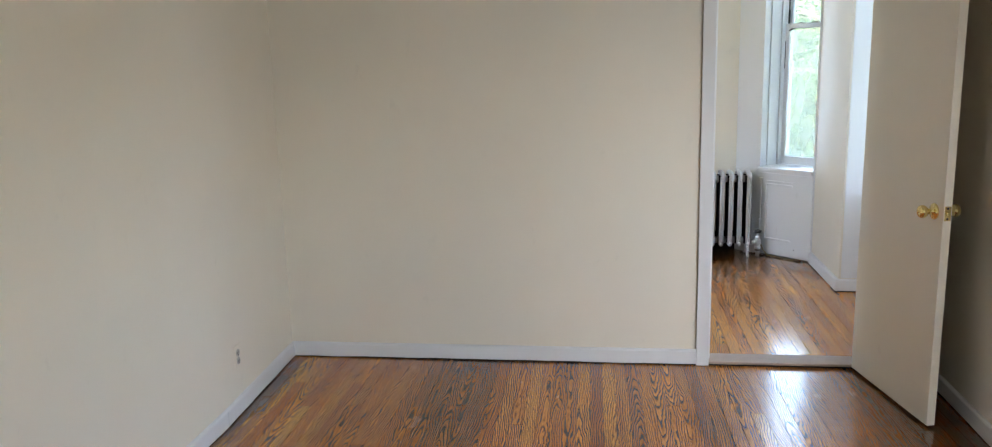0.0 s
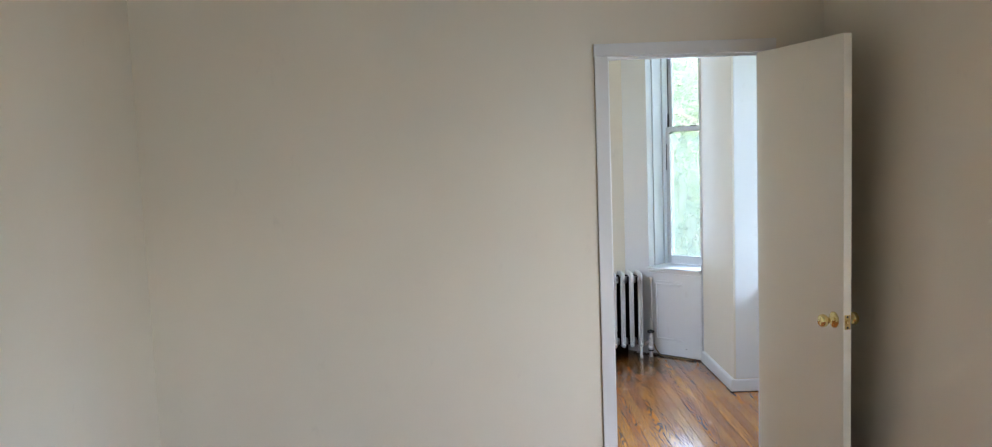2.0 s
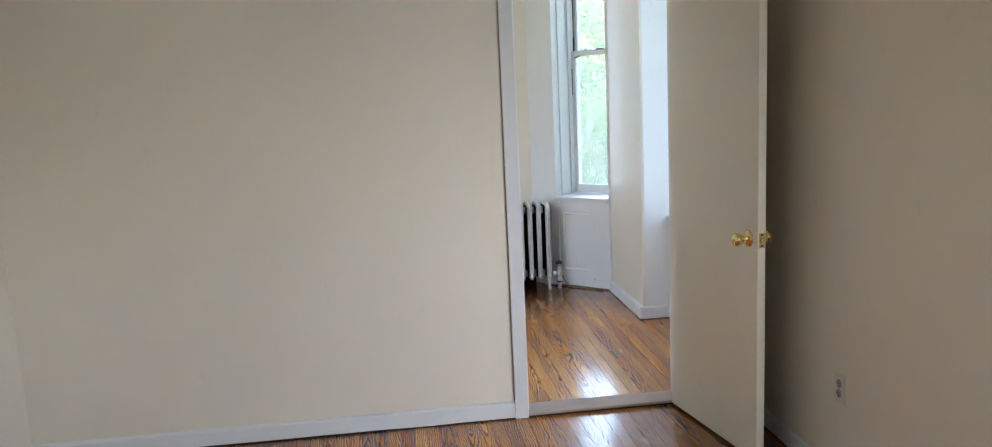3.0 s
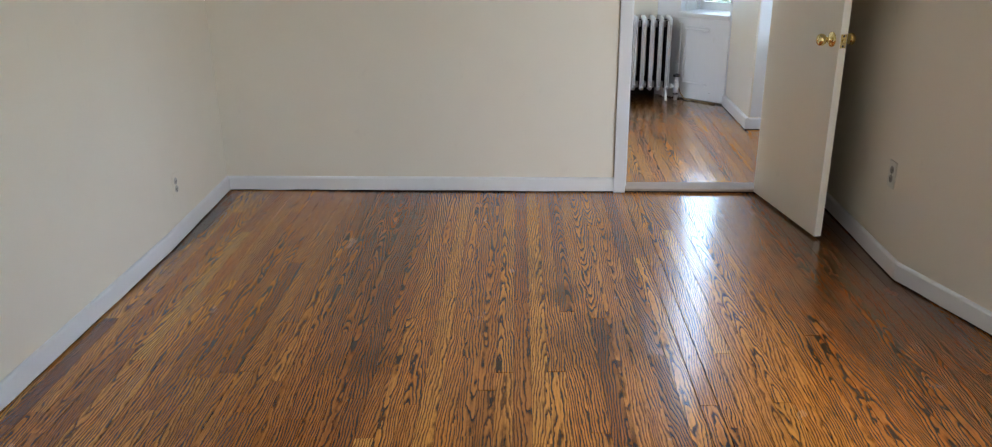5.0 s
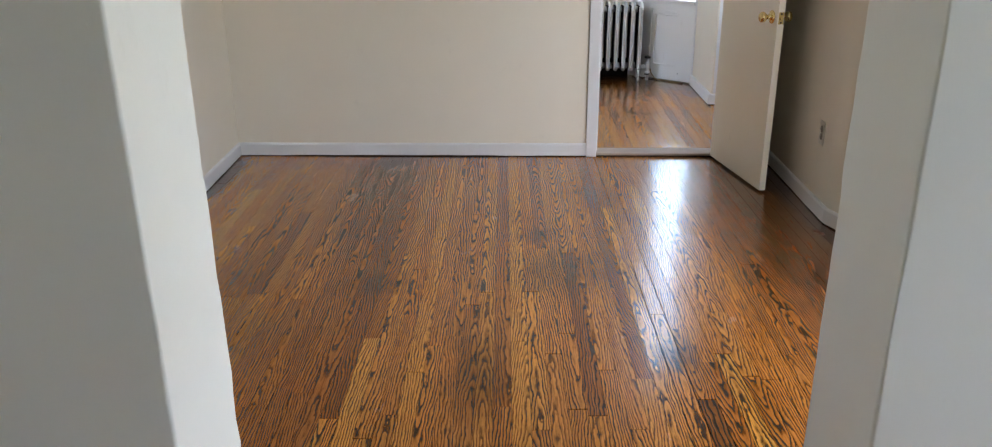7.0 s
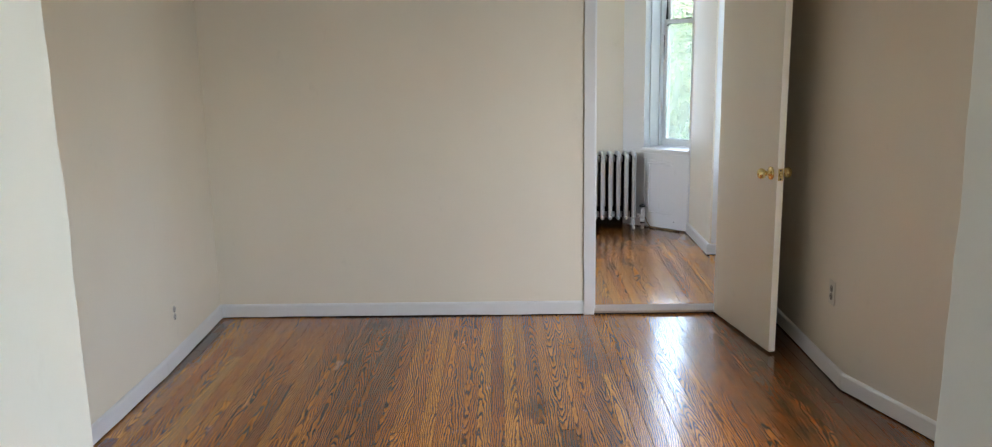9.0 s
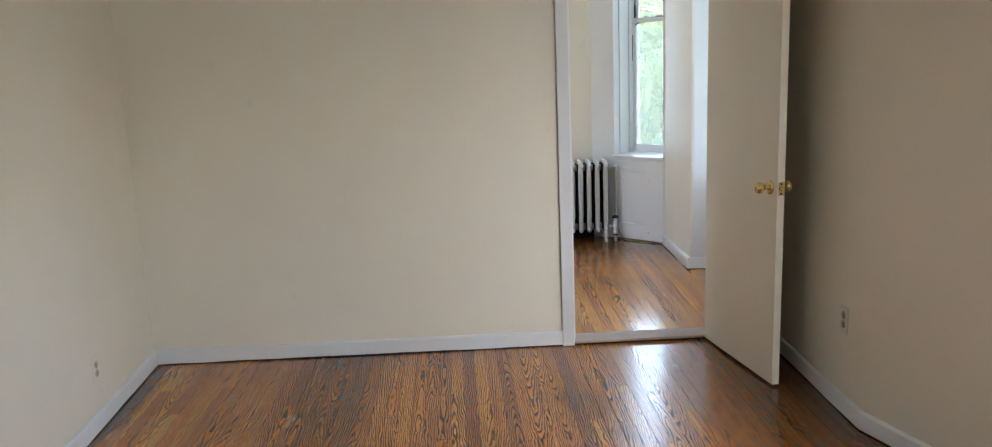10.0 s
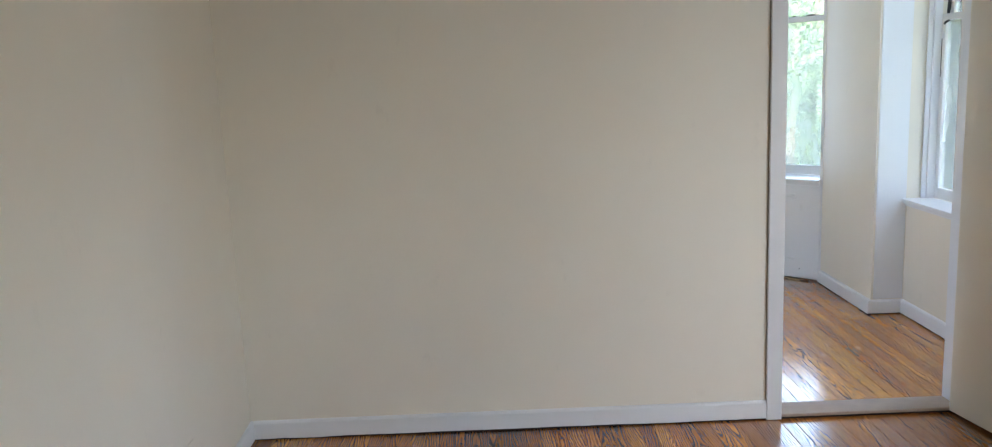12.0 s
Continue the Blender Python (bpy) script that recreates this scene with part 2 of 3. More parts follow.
# ---- building blocks ----
def add_box(bm, x0, x1, y0, y1, z0, z1, bevel=0.0, m=None, seg=2):
    r = bmesh.ops.create_cube(bm, size=1.0)
    vs = r["verts"]
    for v in vs:
        v.co = Vector((x0 + (v.co.x + 0.5) * (x1 - x0), y0 + (v.co.y + 0.5) * (y1 - y0), z0 + (v.co.z + 0.5) * (z1 - z0)))
    if bevel:
        es = list({e for v in vs for e in v.link_edges})
        out = bmesh.ops.bevel(bm, geom=es, offset=bevel, segments=seg, affect="EDGES", profile=0.5)
        vs = list({v for f in out["faces"] for v in f.verts} | {v for v in vs if v.is_valid})
    if m is not None:
        bmesh.ops.transform(bm, matrix=m, verts=[v for v in vs if v.is_valid])
    return bm


def box(x0, x1, y0, y1, z0, z1, bevel=0.0, m=None):
    return add_box(bmesh.new(), x0, x1, y0, y1, z0, z1, bevel, m)


def prism(points, z0, z1):
    bm = bmesh.new()
    a = [bm.verts.new((x, y, z0)) for x, y in points]
    c = [bm.verts.new((x, y, z1)) for x, y in points]
    bm.faces.new(a), bm.faces.new(c)
    for i in range(len(points)):
        j = (i + 1) % len(points)
        bm.faces.new((a[i], a[j], c[j], c[i]))
    bmesh.ops.recalc_face_normals(bm, faces=bm.faces)
    return bm


def lathe(profile, segs=24, m=None):
    """Rings (radius, height) turned round z."""
    bm = bmesh.new()
    rings = [[bm.verts.new((r * math.cos(2 * math.pi * k / segs), r * math.sin(2 * math.pi * k / segs), h)) for k in range(segs)] for r, h in profile]
    for a, c in zip(rings, rings[1:]):
        for k in range(segs):
            bm.faces.new((a[k], a[(k + 1) % segs], c[(k + 1) % segs], c[k]))
    bm.faces.new(rings[0][::-1]), bm.faces.new(rings[-1])
    for f in bm.faces:
        f.smooth = True
    bmesh.ops.recalc_face_normals(bm, faces=bm.faces)
    if m is not None:
        bm.transform(m)
    return bm


def tube(points, radius, segs=10, squash=1.0):
    bm = bmesh.new()
    pts = [Vector(p) for p in points]
    rings = []
    for i, p in enumerate(pts):
        d = (pts[min(i + 1, len(pts) - 1)] - pts[max(i - 1, 0)]).normalized()
        a = d.orthogonal().normalized() if abs(d.z) > 0.99 else d.cross(Vector((0, 0, 1))).normalized()
        c = d.cross(a)
        rad = radius[i] if isinstance(radius, (list, tuple)) else radius
        rings.append([bm.verts.new(p + rad * (math.cos(2 * math.pi * k / segs) * a + squash * math.sin(2 * math.pi * k / segs) * c)) for k in range(segs)])
    for a, c in zip(rings, rings[1:]):
        for k in range(segs):
            bm.faces.new((a[k], a[(k + 1) % segs], c[(k + 1) % segs], c[k]))
    bm.faces.new(rings[0][::-1]), bm.faces.new(rings[-1])
    for f in bm.faces:
        f.smooth = True
    bmesh.ops.recalc_face_normals(bm, faces=bm.faces)
    return bm


def join(*parts):
    out = bmesh.new()
    for p in parts:
        me = bpy.data.meshes.new("tmp")
        p.to_mesh(me)
        p.free()
        out.from_mesh(me)
        bpy.data.meshes.remove(me)
    return out


def mesh_object(name, bm, mat, parent=None):
    me = bpy.data.meshes.new(name)
    bm.to_mesh(me)
    bm.free()
    me.materials.append(mat)
    ob = new(name, me)
    ob.parent = parent
    return ob


def part(name, bm, mat, parent, label=""):
    return tagged(mesh_object(name, bm, mat, parent), label)


def thing(name, label, category, m=None, group="", kind=""):
    e = new(name)
    e.empty_display_size = 0.1
    if m is not None:
        e.matrix_basis = m
    return tagged(e, label, category, group, kind)


def structure(name, bm, mat, label, category):
    return tagged(mesh_object(name, bm, mat), label, category, kind="structure")


def frame_of(p, q):
    """Pose with x along the wall from p to q, y to its outside (left of p to q is outside), z up."""
    d = Vector((q[0] - p[0], q[1] - p[1], 0)).normalized()
    n = Vector((-d.y, d.x, 0))
    return Matrix(((d.x, n.x, 0, p[0]), (d.y, n.y, 0, p[1]), (0, 0, 1, 0), (0, 0, 0, 1)))


CEIL = 3.30
DOOR_L, DOOR_R, DOOR_H = 0.618, 1.345, 2.038
BACK = 4.20
PIER = 1.592
BAY = frame_of((1.10, 6.79), (1.555, 6.369))
BAY_LEN = (PIER - 1.10) / BAY[0][0]
PIER_Y = 6.79 + BAY_LEN * BAY[1][0]
SLANT = frame_of((1.62, 3.06), (1.95, 2.06))
SLANT_LEN = 1.053

# ---- large structure ----
bm = box(-1.57, DOOR_L - 0.018, BACK, 4.32, 0, CEIL)
add_box(bm, DOOR_R + 0.018, 1.90, BACK, 4.32, 0, CEIL)
add_box(bm, DOOR_L - 0.018, DOOR_R + 0.018, BACK, 4.32, DOOR_H + 0.018, CEIL)
structure("wall_north", bm, cream, "cream painted plaster wall with a doorway", "wall")
W5 = (4.45, 5.15, 0.66, 2.60)
W7 = (0.55, 1.00, 1.30, 2.00)
structure("wall_west", join(prism([(-1.75, -3.6), (-1.53, -3.6), (-1.53, W7[0]), (-1.75, W7[0])], 0, CEIL), box(-1.75, -1.53, W7[0], W7[1], 0, W7[2]), box(-1.75, -1.53, W7[0], W7[1], W7[3], CEIL),
                            prism([(-1.75, W7[1]), (-1.53, W7[1]), (-1.53, 3.3), (-1.567, BACK), (-1.567, W5[0]), (-1.75, W5[0])], 0, CEIL),
                            box(-1.75, -1.567, W5[1], 6.93, 0, CEIL), box(-1.75, -1.567, W5[0], W5[1], 0, W5[2]), box(-1.75, -1.567, W5[0], W5[1], W5[3], CEIL)), cream, "cream painted plaster side wall", "wall")
kink = []
for k in range(13):
    f = k / 12
    kink.append((1.62 * (1 - f) ** 2 + 2 * 1.62 * f * (1 - f) + 1.656 * f * f, 3.17 * (1 - f) ** 2 + 2 * 3.06 * f * (1 - f) + 2.95 * f * f))
bm = prism([(1.62, BACK), *kink, (1.95, 2.06), (2.09, 2.10), (1.90, 2.95), (1.90, BACK)], 0, CEIL)
structure("wall_east", bm, cream, "cream painted plaster side wall that bends outwards", "wall")

# an added alcove out of sight that holds two light-giving windows
structure("wall_alcove_north", box(1.95, 3.75, 2.06, 2.20, 0, CEIL), cream, "cream painted wall of the added, unseen side alcove", "wall")
W6 = (0.45, 1.70, 1.15, 2.60)
structure("wall_alcove_east", join(box(3.60, 3.75, 0.005, W6[0], 0, CEIL), box(3.60, 3.75, W6[1], 2.06, 0, CEIL), box(3.60, 3.75, W6[0], W6[1], 0, W6[2]), box(3.60, 3.75, W6[0], W6[1], W6[3], CEIL)),
          cream, "cream painted end wall of the added, unseen side alcove", "wall")
# added header, out of sight, that keeps window light off the upper walls
structure("alcove_light_header", box(1.96, 2.09, 0.192, 2.058, 1.86, CEIL), cream, "added unseen wall over the alcove's opening that cuts the light", "wall")
W3 = (2.40, 3.45, 1.05, 2.50)


def plaster_pier(points, rounded, z0, z1, seed):
    """Wall piece with hand-plastered, slightly wavy rounded corners. rounded: indices of the corners that show."""
    rows, step = [], 0.035
    nz = int((z1 - z0) / step)
    bm = bmesh.new()
    for iz in range(nz + 1):
        z = z0 + (z1 - z0) * iz / nz
        ring = []
        for i, p in enumerate(points):
            p = Vector(p)
            if i not in rounded:
                ring.append(bm.verts.new((p.x, p.y, z)))
                continue
            a = (Vector(points[i - 1]) - p).normalized()
            c = (Vector(points[(i + 1) % len(points)]) - p).normalized()
            r = 0.0035 + 0.002 * noise.noise((seed, i * 7.0, z * 9))
            j = 0.0022 * noise.noise((seed + 5, i * 3.0, z * 14)) + 0.0010 * noise.noise((seed, i, z * 3)) - 0.005 * max(0, noise.noise((seed + 9, i * 5.0, z * 22)) - 0.35)
            for k in range(5):
                f = math.pi / 2 * k / 4
                off = a * r * (1 - math.sin(f)) + c * r * (1 - math.cos(f))
                ring.append(bm.verts.new((p.x + off.x - (a + c).x * j, p.y + off.y - (a + c).y * j, z)))
        rows.append(ring)
    for a, c in zip(rows, rows[1:]):
        for k in range(len(a)):
            f = bm.faces.new((a[k], a[(k + 1) % len(a)], c[(k + 1) % len(a)], c[k]))
    bm.faces.new(rows[0][::-1]), bm.faces.new(rows[-1])
    bmesh.ops.recalc_face_normals(bm, faces=bm.faces)
    return bm


OPEN_L, OPEN_R, OPEN_H = -0.2075, 0.5425, 2.12
FACE = 0.010
bm = join(plaster_pier([(-1.57, FACE), (OPEN_L, FACE), (OPEN_L, 0.19), (-1.57, 0.19)], (1, 2), 0, OPEN_H, 1.0),
          plaster_pier([(OPEN_R, FACE), (W3[0], FACE), (W3[0], 0.19), (OPEN_R, 0.19)], (0, 3), 0, OPEN_H, 4.0),
          box(-1.57, W3[0], FACE, 0.19, OPEN_H, CEIL), box(W3[0], W3[1], FACE, 0.19, 0, W3[2]), box(W3[0], W3[1], FACE, 0.19, W3[3], CEIL), box(W3[1], 3.60, FACE, 0.19, 0, CEIL))
structure("wall_south", bm, hall_paint, "pale painted plaster wall with a plain cased opening", "wall")

south = bpy.data.objects["wall_south"]
for k, (x, z, r) in enumerate(((-0.226, 1.351, 0.003), (-0.275, 1.242, 0.0025), (-0.335, 1.197, 0.003), (-0.238, 1.184, 0.0025), (-0.376, 1.009, 0.003), (-0.320, 1.001, 0.0028), (0.566, 1.366, 0.0025), (0.577, 1.371, 0.003), (0.604, 1.135, 0.003), (0.576, 1.195, 0.002))):
    bm = bmesh.new()
    bmesh.ops.create_icosphere(bm, subdivisions=2, radius=r * 0.65, matrix=Matrix.Translation((x, FACE + 0.0004, z)) @ Matrix.Diagonal((1.0, 0.30, 1.5 + 0.2 * (k % 3), 1)))
    part("plaster_blob", bm, hall_paint, south)

# hall behind
W4 = (-1.50, -0.45, 0.75, 2.35)
bm = bmesh.new()
for y0, y1, z0, z1 in ((-3.6, W4[0], 0, CEIL), (W4[1], 0.005, 0, CEIL), (W4[0], W4[1], 0, W4[2]), (W4[0], W4[1], W4[3], CEIL)):
    add_box(bm, 2.20, 2.38, y0, y1, z0, z1)
structure("wall_hall_east", bm, hall_paint, "pale painted hall wall with a window opening", "wall")
structure("wall_hall_south", box(-1.57, 2.38, -3.6, -3.48, 0, CEIL), hall_paint, "pale painted end wall of the hall", "wall")

# front room with the bay
structure("wall_bay_back", box(-1.57, 1.12, 6.79, 6.93, 0, CEIL), cream, "cream painted wall behind the radiator", "wall")
# added black board that darkens the wall foot behind the radiator
structure("dark_back_board", box(0.30, 1.105, 6.776, 6.7895, 0.0, 0.15, 0.003), iron, "added black board at the wall behind the radiator", "trim")
W1 = (0.215, BAY_LEN - 0.018, 0.668, 3.05)
bm = bmesh.new()
for s0, s1, z0, z1 in ((0, W1[0], 0.0, CEIL), (W1[1], BAY_LEN, 0.0, CEIL), (W1[0], W1[1], 0.012, W1[2]), (W1[0], W1[1], W1[3], CEIL)):
    add_box(bm, s0, s1, 0, 0.36, z0, z1, 0, BAY)
structure("wall_bay_angled", bm, white, "white painted wooden wall of the bay", "wall")
tip = BAY @ Vector((BAY_LEN, 0.36, 0))
structure("wall_pilaster", prism([(PIER, 5.58), (PIER, PIER_Y), (tip.x, tip.y), (2.15, 6.4), (1.965, 5.58)], 0, CEIL), cream, "cream painted wall pier between the windows", "wall")
structure("reveal_board", box(PIER + 0.012, 1.768, 5.575, 5.58, 0.09, CEIL, 0.001), white, "white painted return board beside the deep window", "trim")
W2 = (4.42, 5.575, 0.655, 3.05)
bm = bmesh.new()
for y0, y1, z0, z1 in ((4.32, W2[0], 0, CEIL), (W2[0], W2[1], 0, W2[2]), (W2[0], W2[1], W2[3], CEIL)):
    add_box(bm, 1.77, 2.10, y0, y1, z0, z1)
structure("wall_front_east", bm, cream, "cream painted wall under a deep-set window", "wall")
structure("ceiling", box(-1.75, 3.75, -3.6, 7.3, CEIL, CEIL + 0.12), ceiling_paint, "white painted plaster ceiling", "ceiling")


# ---- trim ----
def baseboard(name, p, q, h=0.082, t=0.014):
    """A board along the foot of a wall from p to q; the room lies to the right of p to q."""
    m = frame_of(p, q)
    n = (Vector(q) - Vector(p)).length
    bm = bmesh.new()
    prof = [(0, 0.007), (-t, 0.007), (-t, h - 0.010), (-t + 0.004, h - 0.003), (-t + 0.009, h), (0, h)]
    steps = max(2, int(n / 0.12))
    rings = []
    for i in range(steps + 1):
        w = 0.0016 * noise.noise((p[0] * 3 + i * 0.7, p[1] * 5, 2.0))
        lift = 0.004 * noise.noise((p[0] * 2 + i * 0.9, p[1] * 3, 7.0))
        rings.append([bm.verts.new((n * i / steps, y + (w if y < 0 else 0), z + (lift if z < 0.02 else 0))) for y, z in prof])
    for a, c in zip(rings, rings[1:]):
        for k in range(len(prof)):
            j = (k + 1) % len(prof)
            bm.faces.new((a[k], a[j], c[j], c[k]))
    bm.faces.new(rings[0]), bm.faces.new(rings[-1])
    bmesh.ops.recalc_face_normals(bm, faces=bm.faces)
    bm.transform(m)
    board = structure(name, bm, white, "white painted wooden baseboard", "baseboard")
    # black strip colours in the shade of the gap under the board
    part("shade_line", box(0.0, n, -t + 0.005, -0.0005, 0.0, 0.009, 0, m), dark_gap, board, "black strip for the shade in the gap under the board")
    return board


baseboard("baseboard", (-1.53, 0.19), (-1.53, 3.3))
baseboard("baseboard", (-1.53, 3.3), (-1.567, BACK))
baseboard("baseboard", (-1.553, BACK), (DOOR_L - 0.062, BACK))
baseboard("baseboard", (DOOR_R + 0.045, BACK), (1.606, BACK))
baseboard("baseboard", (1.62, BACK), (1.62, 3.06))
a, c = SLANT @ Vector((0, 0, 0)), SLANT @ Vector((SLANT_LEN, 0, 0))
baseboard("baseboard", (a.x, a.y), (c.x, c.y))
baseboard("baseboard", (PIER, PIER_Y - 0.01), (PIER, 5.566), 0.085, 0.022)
baseboard("baseboard", (PIER + 0.0005, 5.58), (1.77, 5.58), 0.085)
baseboard("baseboard", (1.77, 5.566), (1.77, 4.32), 0.085)
baseboard("baseboard", (-1.567, 4.32), (-1.567, 6.79), 0.085)

# doorway: lining, casing, stop and threshold
frame_1 = thing("door_frame", "white painted wooden door casing around the open doorway", "door frame", kind="structure")
for side, x0, x1 in (("left", DOOR_L - 0.062, DOOR_L), ("right", DOOR_R, DOOR_R + 0.045)):
    bm = box(x0, x1, BACK - 0.017, BACK, 0, DOOR_H, 0.003)
    part("casing", bm, white, frame_1)
# shadow line at the casing's outer edge, put in as a brown strip
part("shade_line", box(DOOR_L - 0.0642, DOOR_L - 0.0622, BACK - 0.005, BACK - 0.0002, 0.085, DOOR_H), joint_line_mat, frame_1, "brown strip for the shadow line in the joint beside the casing")
part("head_casing", box(DOOR_L - 0.066, DOOR_R + 0.049, BACK - 0.019, BACK, DOOR_H, DOOR_H + 0.057, 0.003), white, frame_1)
part("jamb_lining", box(DOOR_L - 0.018, DOOR_L, BACK, 4.32, 0, DOOR_H), white, frame_1)
part("jamb_lining", box(DOOR_R, DOOR_R + 0.018, BACK, 4.32, 0, DOOR_H), white, frame_1)
part("head_lining", box(DOOR_L - 0.018, DOOR_R + 0.018, BACK, 4.32, DOOR_H, DOOR_H + 0.018), white, frame_1)
part("door_stop", box(DOOR_L, DOOR_L + 0.011, BACK + 0.040, BACK + 0.075, 0.02, DOOR_H - 0.012, 0.002), white, frame_1)
part("door_stop", box(DOOR_L + 0.0, DOOR_R, BACK + 0.040, BACK + 0.075, DOOR_H - 0.012, DOOR_H, 0.002), white, frame_1)
saddle = structure("threshold", box(DOOR_L, DOOR_R, BACK - 0.014, 4.315, 0.007, 0.022, 0.006), saddle_mat, "worn pale painted wooden threshold in the doorway", "threshold")
# shade below the threshold's lip, put in as a black strip
part("shade_line", box(DOOR_L, DOOR_R, BACK - 0.009, 4.305, 0.0, 0.009), dark_gap, saddle, "black strip for the shade under the threshold")

# ---- door leaf ----
tip_xy, hinge_xy = Vector((1.424, 3.518)), Vector((1.303, 4.181))
dirn = tip_xy - hinge_xy
LEAF_W, LEAF_T = dirn.length, 0.035
LEAF = pose(hinge_xy.x, hinge_xy.y, 0.012, 0, 0, math.degrees(math.atan2(dirn.y, dirn.x)))
door = thing("door_1", "off-white painted flush wooden door standing open with brass knobs", "door", LEAF, kind="structure")
part("door_leaf", box(0, LEAF_W, 0.0, LEAF_T, 0, 2.019, 0.0025), door_paint, door)
KX, KZ = LEAF_W - 0.062, 0.893
rose = [(0.0005, 0), (0.033, 0), (0.033, 0.003), (0.029, 0.007), (0.018, 0.010), (0.013, 0.014), (0.0115, 0.022), (0.013, 0.030), (0.021, 0.036), (0.0255, 0.044), (0.0265, 0.052), (0.024, 0.060), (0.017, 0.065), (0.011, 0.0665), (0.0005, 0.067)]
for sgn, y in ((-1, 0.0), (1, LEAF_T)):
    k = part("door_knob", lathe(rose, 28, pose(KX, y, KZ, 90 if sgn < 0 else -90)), brass, door, "round polished brass door knob")
    part("key_button", lathe([(0.0005, 0.066), (0.006, 0.066), (0.006, 0.070), (0.0005, 0.071)], 14, pose(KX, y, KZ, 90 if sgn < 0 else -90)), brass, k)
plate = part("latch_plate", box(LEAF_W, LEAF_W + 0.0016, LEAF_T / 2 - 0.0127, LEAF_T / 2 + 0.0127, KZ - 0.029, KZ + 0.029, 0.0006), brass, door, "brass latch plate with dark screws")
part("latch_bolt", box(LEAF_W + 0.001, LEAF_W + 0.010, LEAF_T / 2 - 0.006, LEAF_T / 2 + 0.006, KZ - 0.008, KZ + 0.008, 0.003), brass, plate)
for dz in (-0.021, 0.021):
    part("screw", lathe([(0.0005, 0), (0.0048, 0), (0.004, 0.0012), (0.0005, 0.0015)], 10, pose(LEAF_W + 0.0016, LEAF_T / 2, KZ + dz, 0, 90, 0)), slot_mat, plate)


# ---- windows ----
def sash_window(name, label, m, width, z0, z1, meet, depth, hazy, bare=False):
    """Double-hung sash window; x across the opening, y outwards, sashes at depth."""
    w = thing(name, label, "window", m, kind="structure")
    fr = part("window_frame", bmesh.new(), white, w)
    bm = bmesh.new()
    # stepped stops on both sides and at the head
    for y0, y1, t in ((0.075, depth - 0.055, 0.010), (depth - 0.055, depth - 0.012, 0.022), (depth + 0.088, depth + 0.10, 0.022)):
        add_box(bm, 0, t, y0, y1, z0, z1, 0.002)
        add_box(bm, width - t, width, y0, y1, z0, z1, 0.002)
        add_box(bm, t, width - t, y0, y1, z1 - t, z1, 0.002)
    bm.to_mesh(fr.data)
    bm.free()
    part("window_sill", box(-0.012, width, -0.022, depth - 0.012, z0 - 0.016, z0 + 0.010, 0.005), white, w)
    part("sill_apron", box(-0.004, width, -0.008, 0, z0 - 0.030, z0 - 0.016, 0.002), white, w)
    st, rail = 0.040, 0.036
    for nm, y, a, c, low, mat in (("lower_sash", depth - 0.012, z0 + 0.010, meet, 0.062, hazy), ("upper_sash", depth + 0.028, meet - 0.030, z1 - 0.02, 0.032, glass)):
        bm = bmesh.new()
        x0, x1, y1 = 0.012, width - 0.012, y + 0.034
        add_box(bm, x0, x0 + st, y, y1, a, c, 0.003)
        add_box(bm, x1 - st, x1, y, y1, a, c, 0.003)
        add_box(bm, x0 + st, x1 - st, y, y1, a, a + low, 0.003)
        add_box(bm, x0 + st, x1 - st, y, y1, c - rail, c, 0.003)
        s = part(nm, bm, white, w)
        g = part("pane", box(x0 + st - 0.004, x1 - st + 0.004, y + 0.015, y + 0.019, a + low - 0.004, c - rail + 0.004), mat, s)
        g.visible_shadow = False
    # parting gap, sash chain and weathered sash channel
    part("sash_channel", box(0.0225, 0.0265, depth + 0.0225, depth + 0.0275, meet + 0.02, z1 - 0.02), black, w, "dark gap of the sash channel")
    part("sash_chain", tube([(0.030, depth + 0.012, meet - 0.01), (0.031, depth + 0.013, meet + 0.05), (0.030, depth + 0.015, meet + 0.10)], 0.0075, 6), black, w)
    part("sash_gap", box(0.0222, 0.0275, depth - 0.0132, depth - 0.0119, meet - 0.33, meet - 0.13), black, w, "dark worn gap beside the sash")
    part("sash_lift", tube([(0.055, depth - 0.018, meet - 0.052), (0.075, depth - 0.026, meet - 0.046), (0.095, depth - 0.014, meet - 0.036)], 0.006, 6), black, w)
    for k, (fx, wd) in enumerate(((0.30, 0.020), (0.52, 0.055), (0.80, 0.030))):
        part("chipped_paint", box(width * fx, width * fx + wd, depth - 0.010, depth + 0.018, meet, meet + 0.009, 0.001), slot_mat, w)
    return w


sash_window("window_1", "white painted double-hung sash window in the bay", BAY @ Matrix.Translation((W1[0], 0, 0)), W1[1] - W1[0], W1[2], W1[3], 1.735, 0.255, screen_glass)
# x runs along -y of the world, y outwards along +x
M2 = Matrix(((0, 1, 0, 1.77), (-1, 0, 0, W2[1]), (0, 0, 1, 0), (0, 0, 0, 1)))
sash_window("window_2", "white painted double-hung sash window in a deep reveal", M2, W2[1] - W2[0], W2[2], W2[3], 1.66, 0.155, screen_glass)

# wooden panel below the bay window
pan = thing("window_panel", "white painted wooden wainscot panel below the bay window", "wall panel", BAY, kind="structure")
part("board", box(0.205, BAY_LEN - 0.008, -0.008, 0, 0.012, 0.637, 0.002), white, pan)
for x0, x1, z0, z1 in ((0.275, 0.288, 0.130, 0.560), (0.288, 0.500, 0.130, 0.143), (0.288, 0.500, 0.547, 0.560), (0.288, 0.500, 0.575, 0.582)):
    part("moulding", box(x0, x1, -0.021, -0.008, z0, z1, 0.004), white, pan)
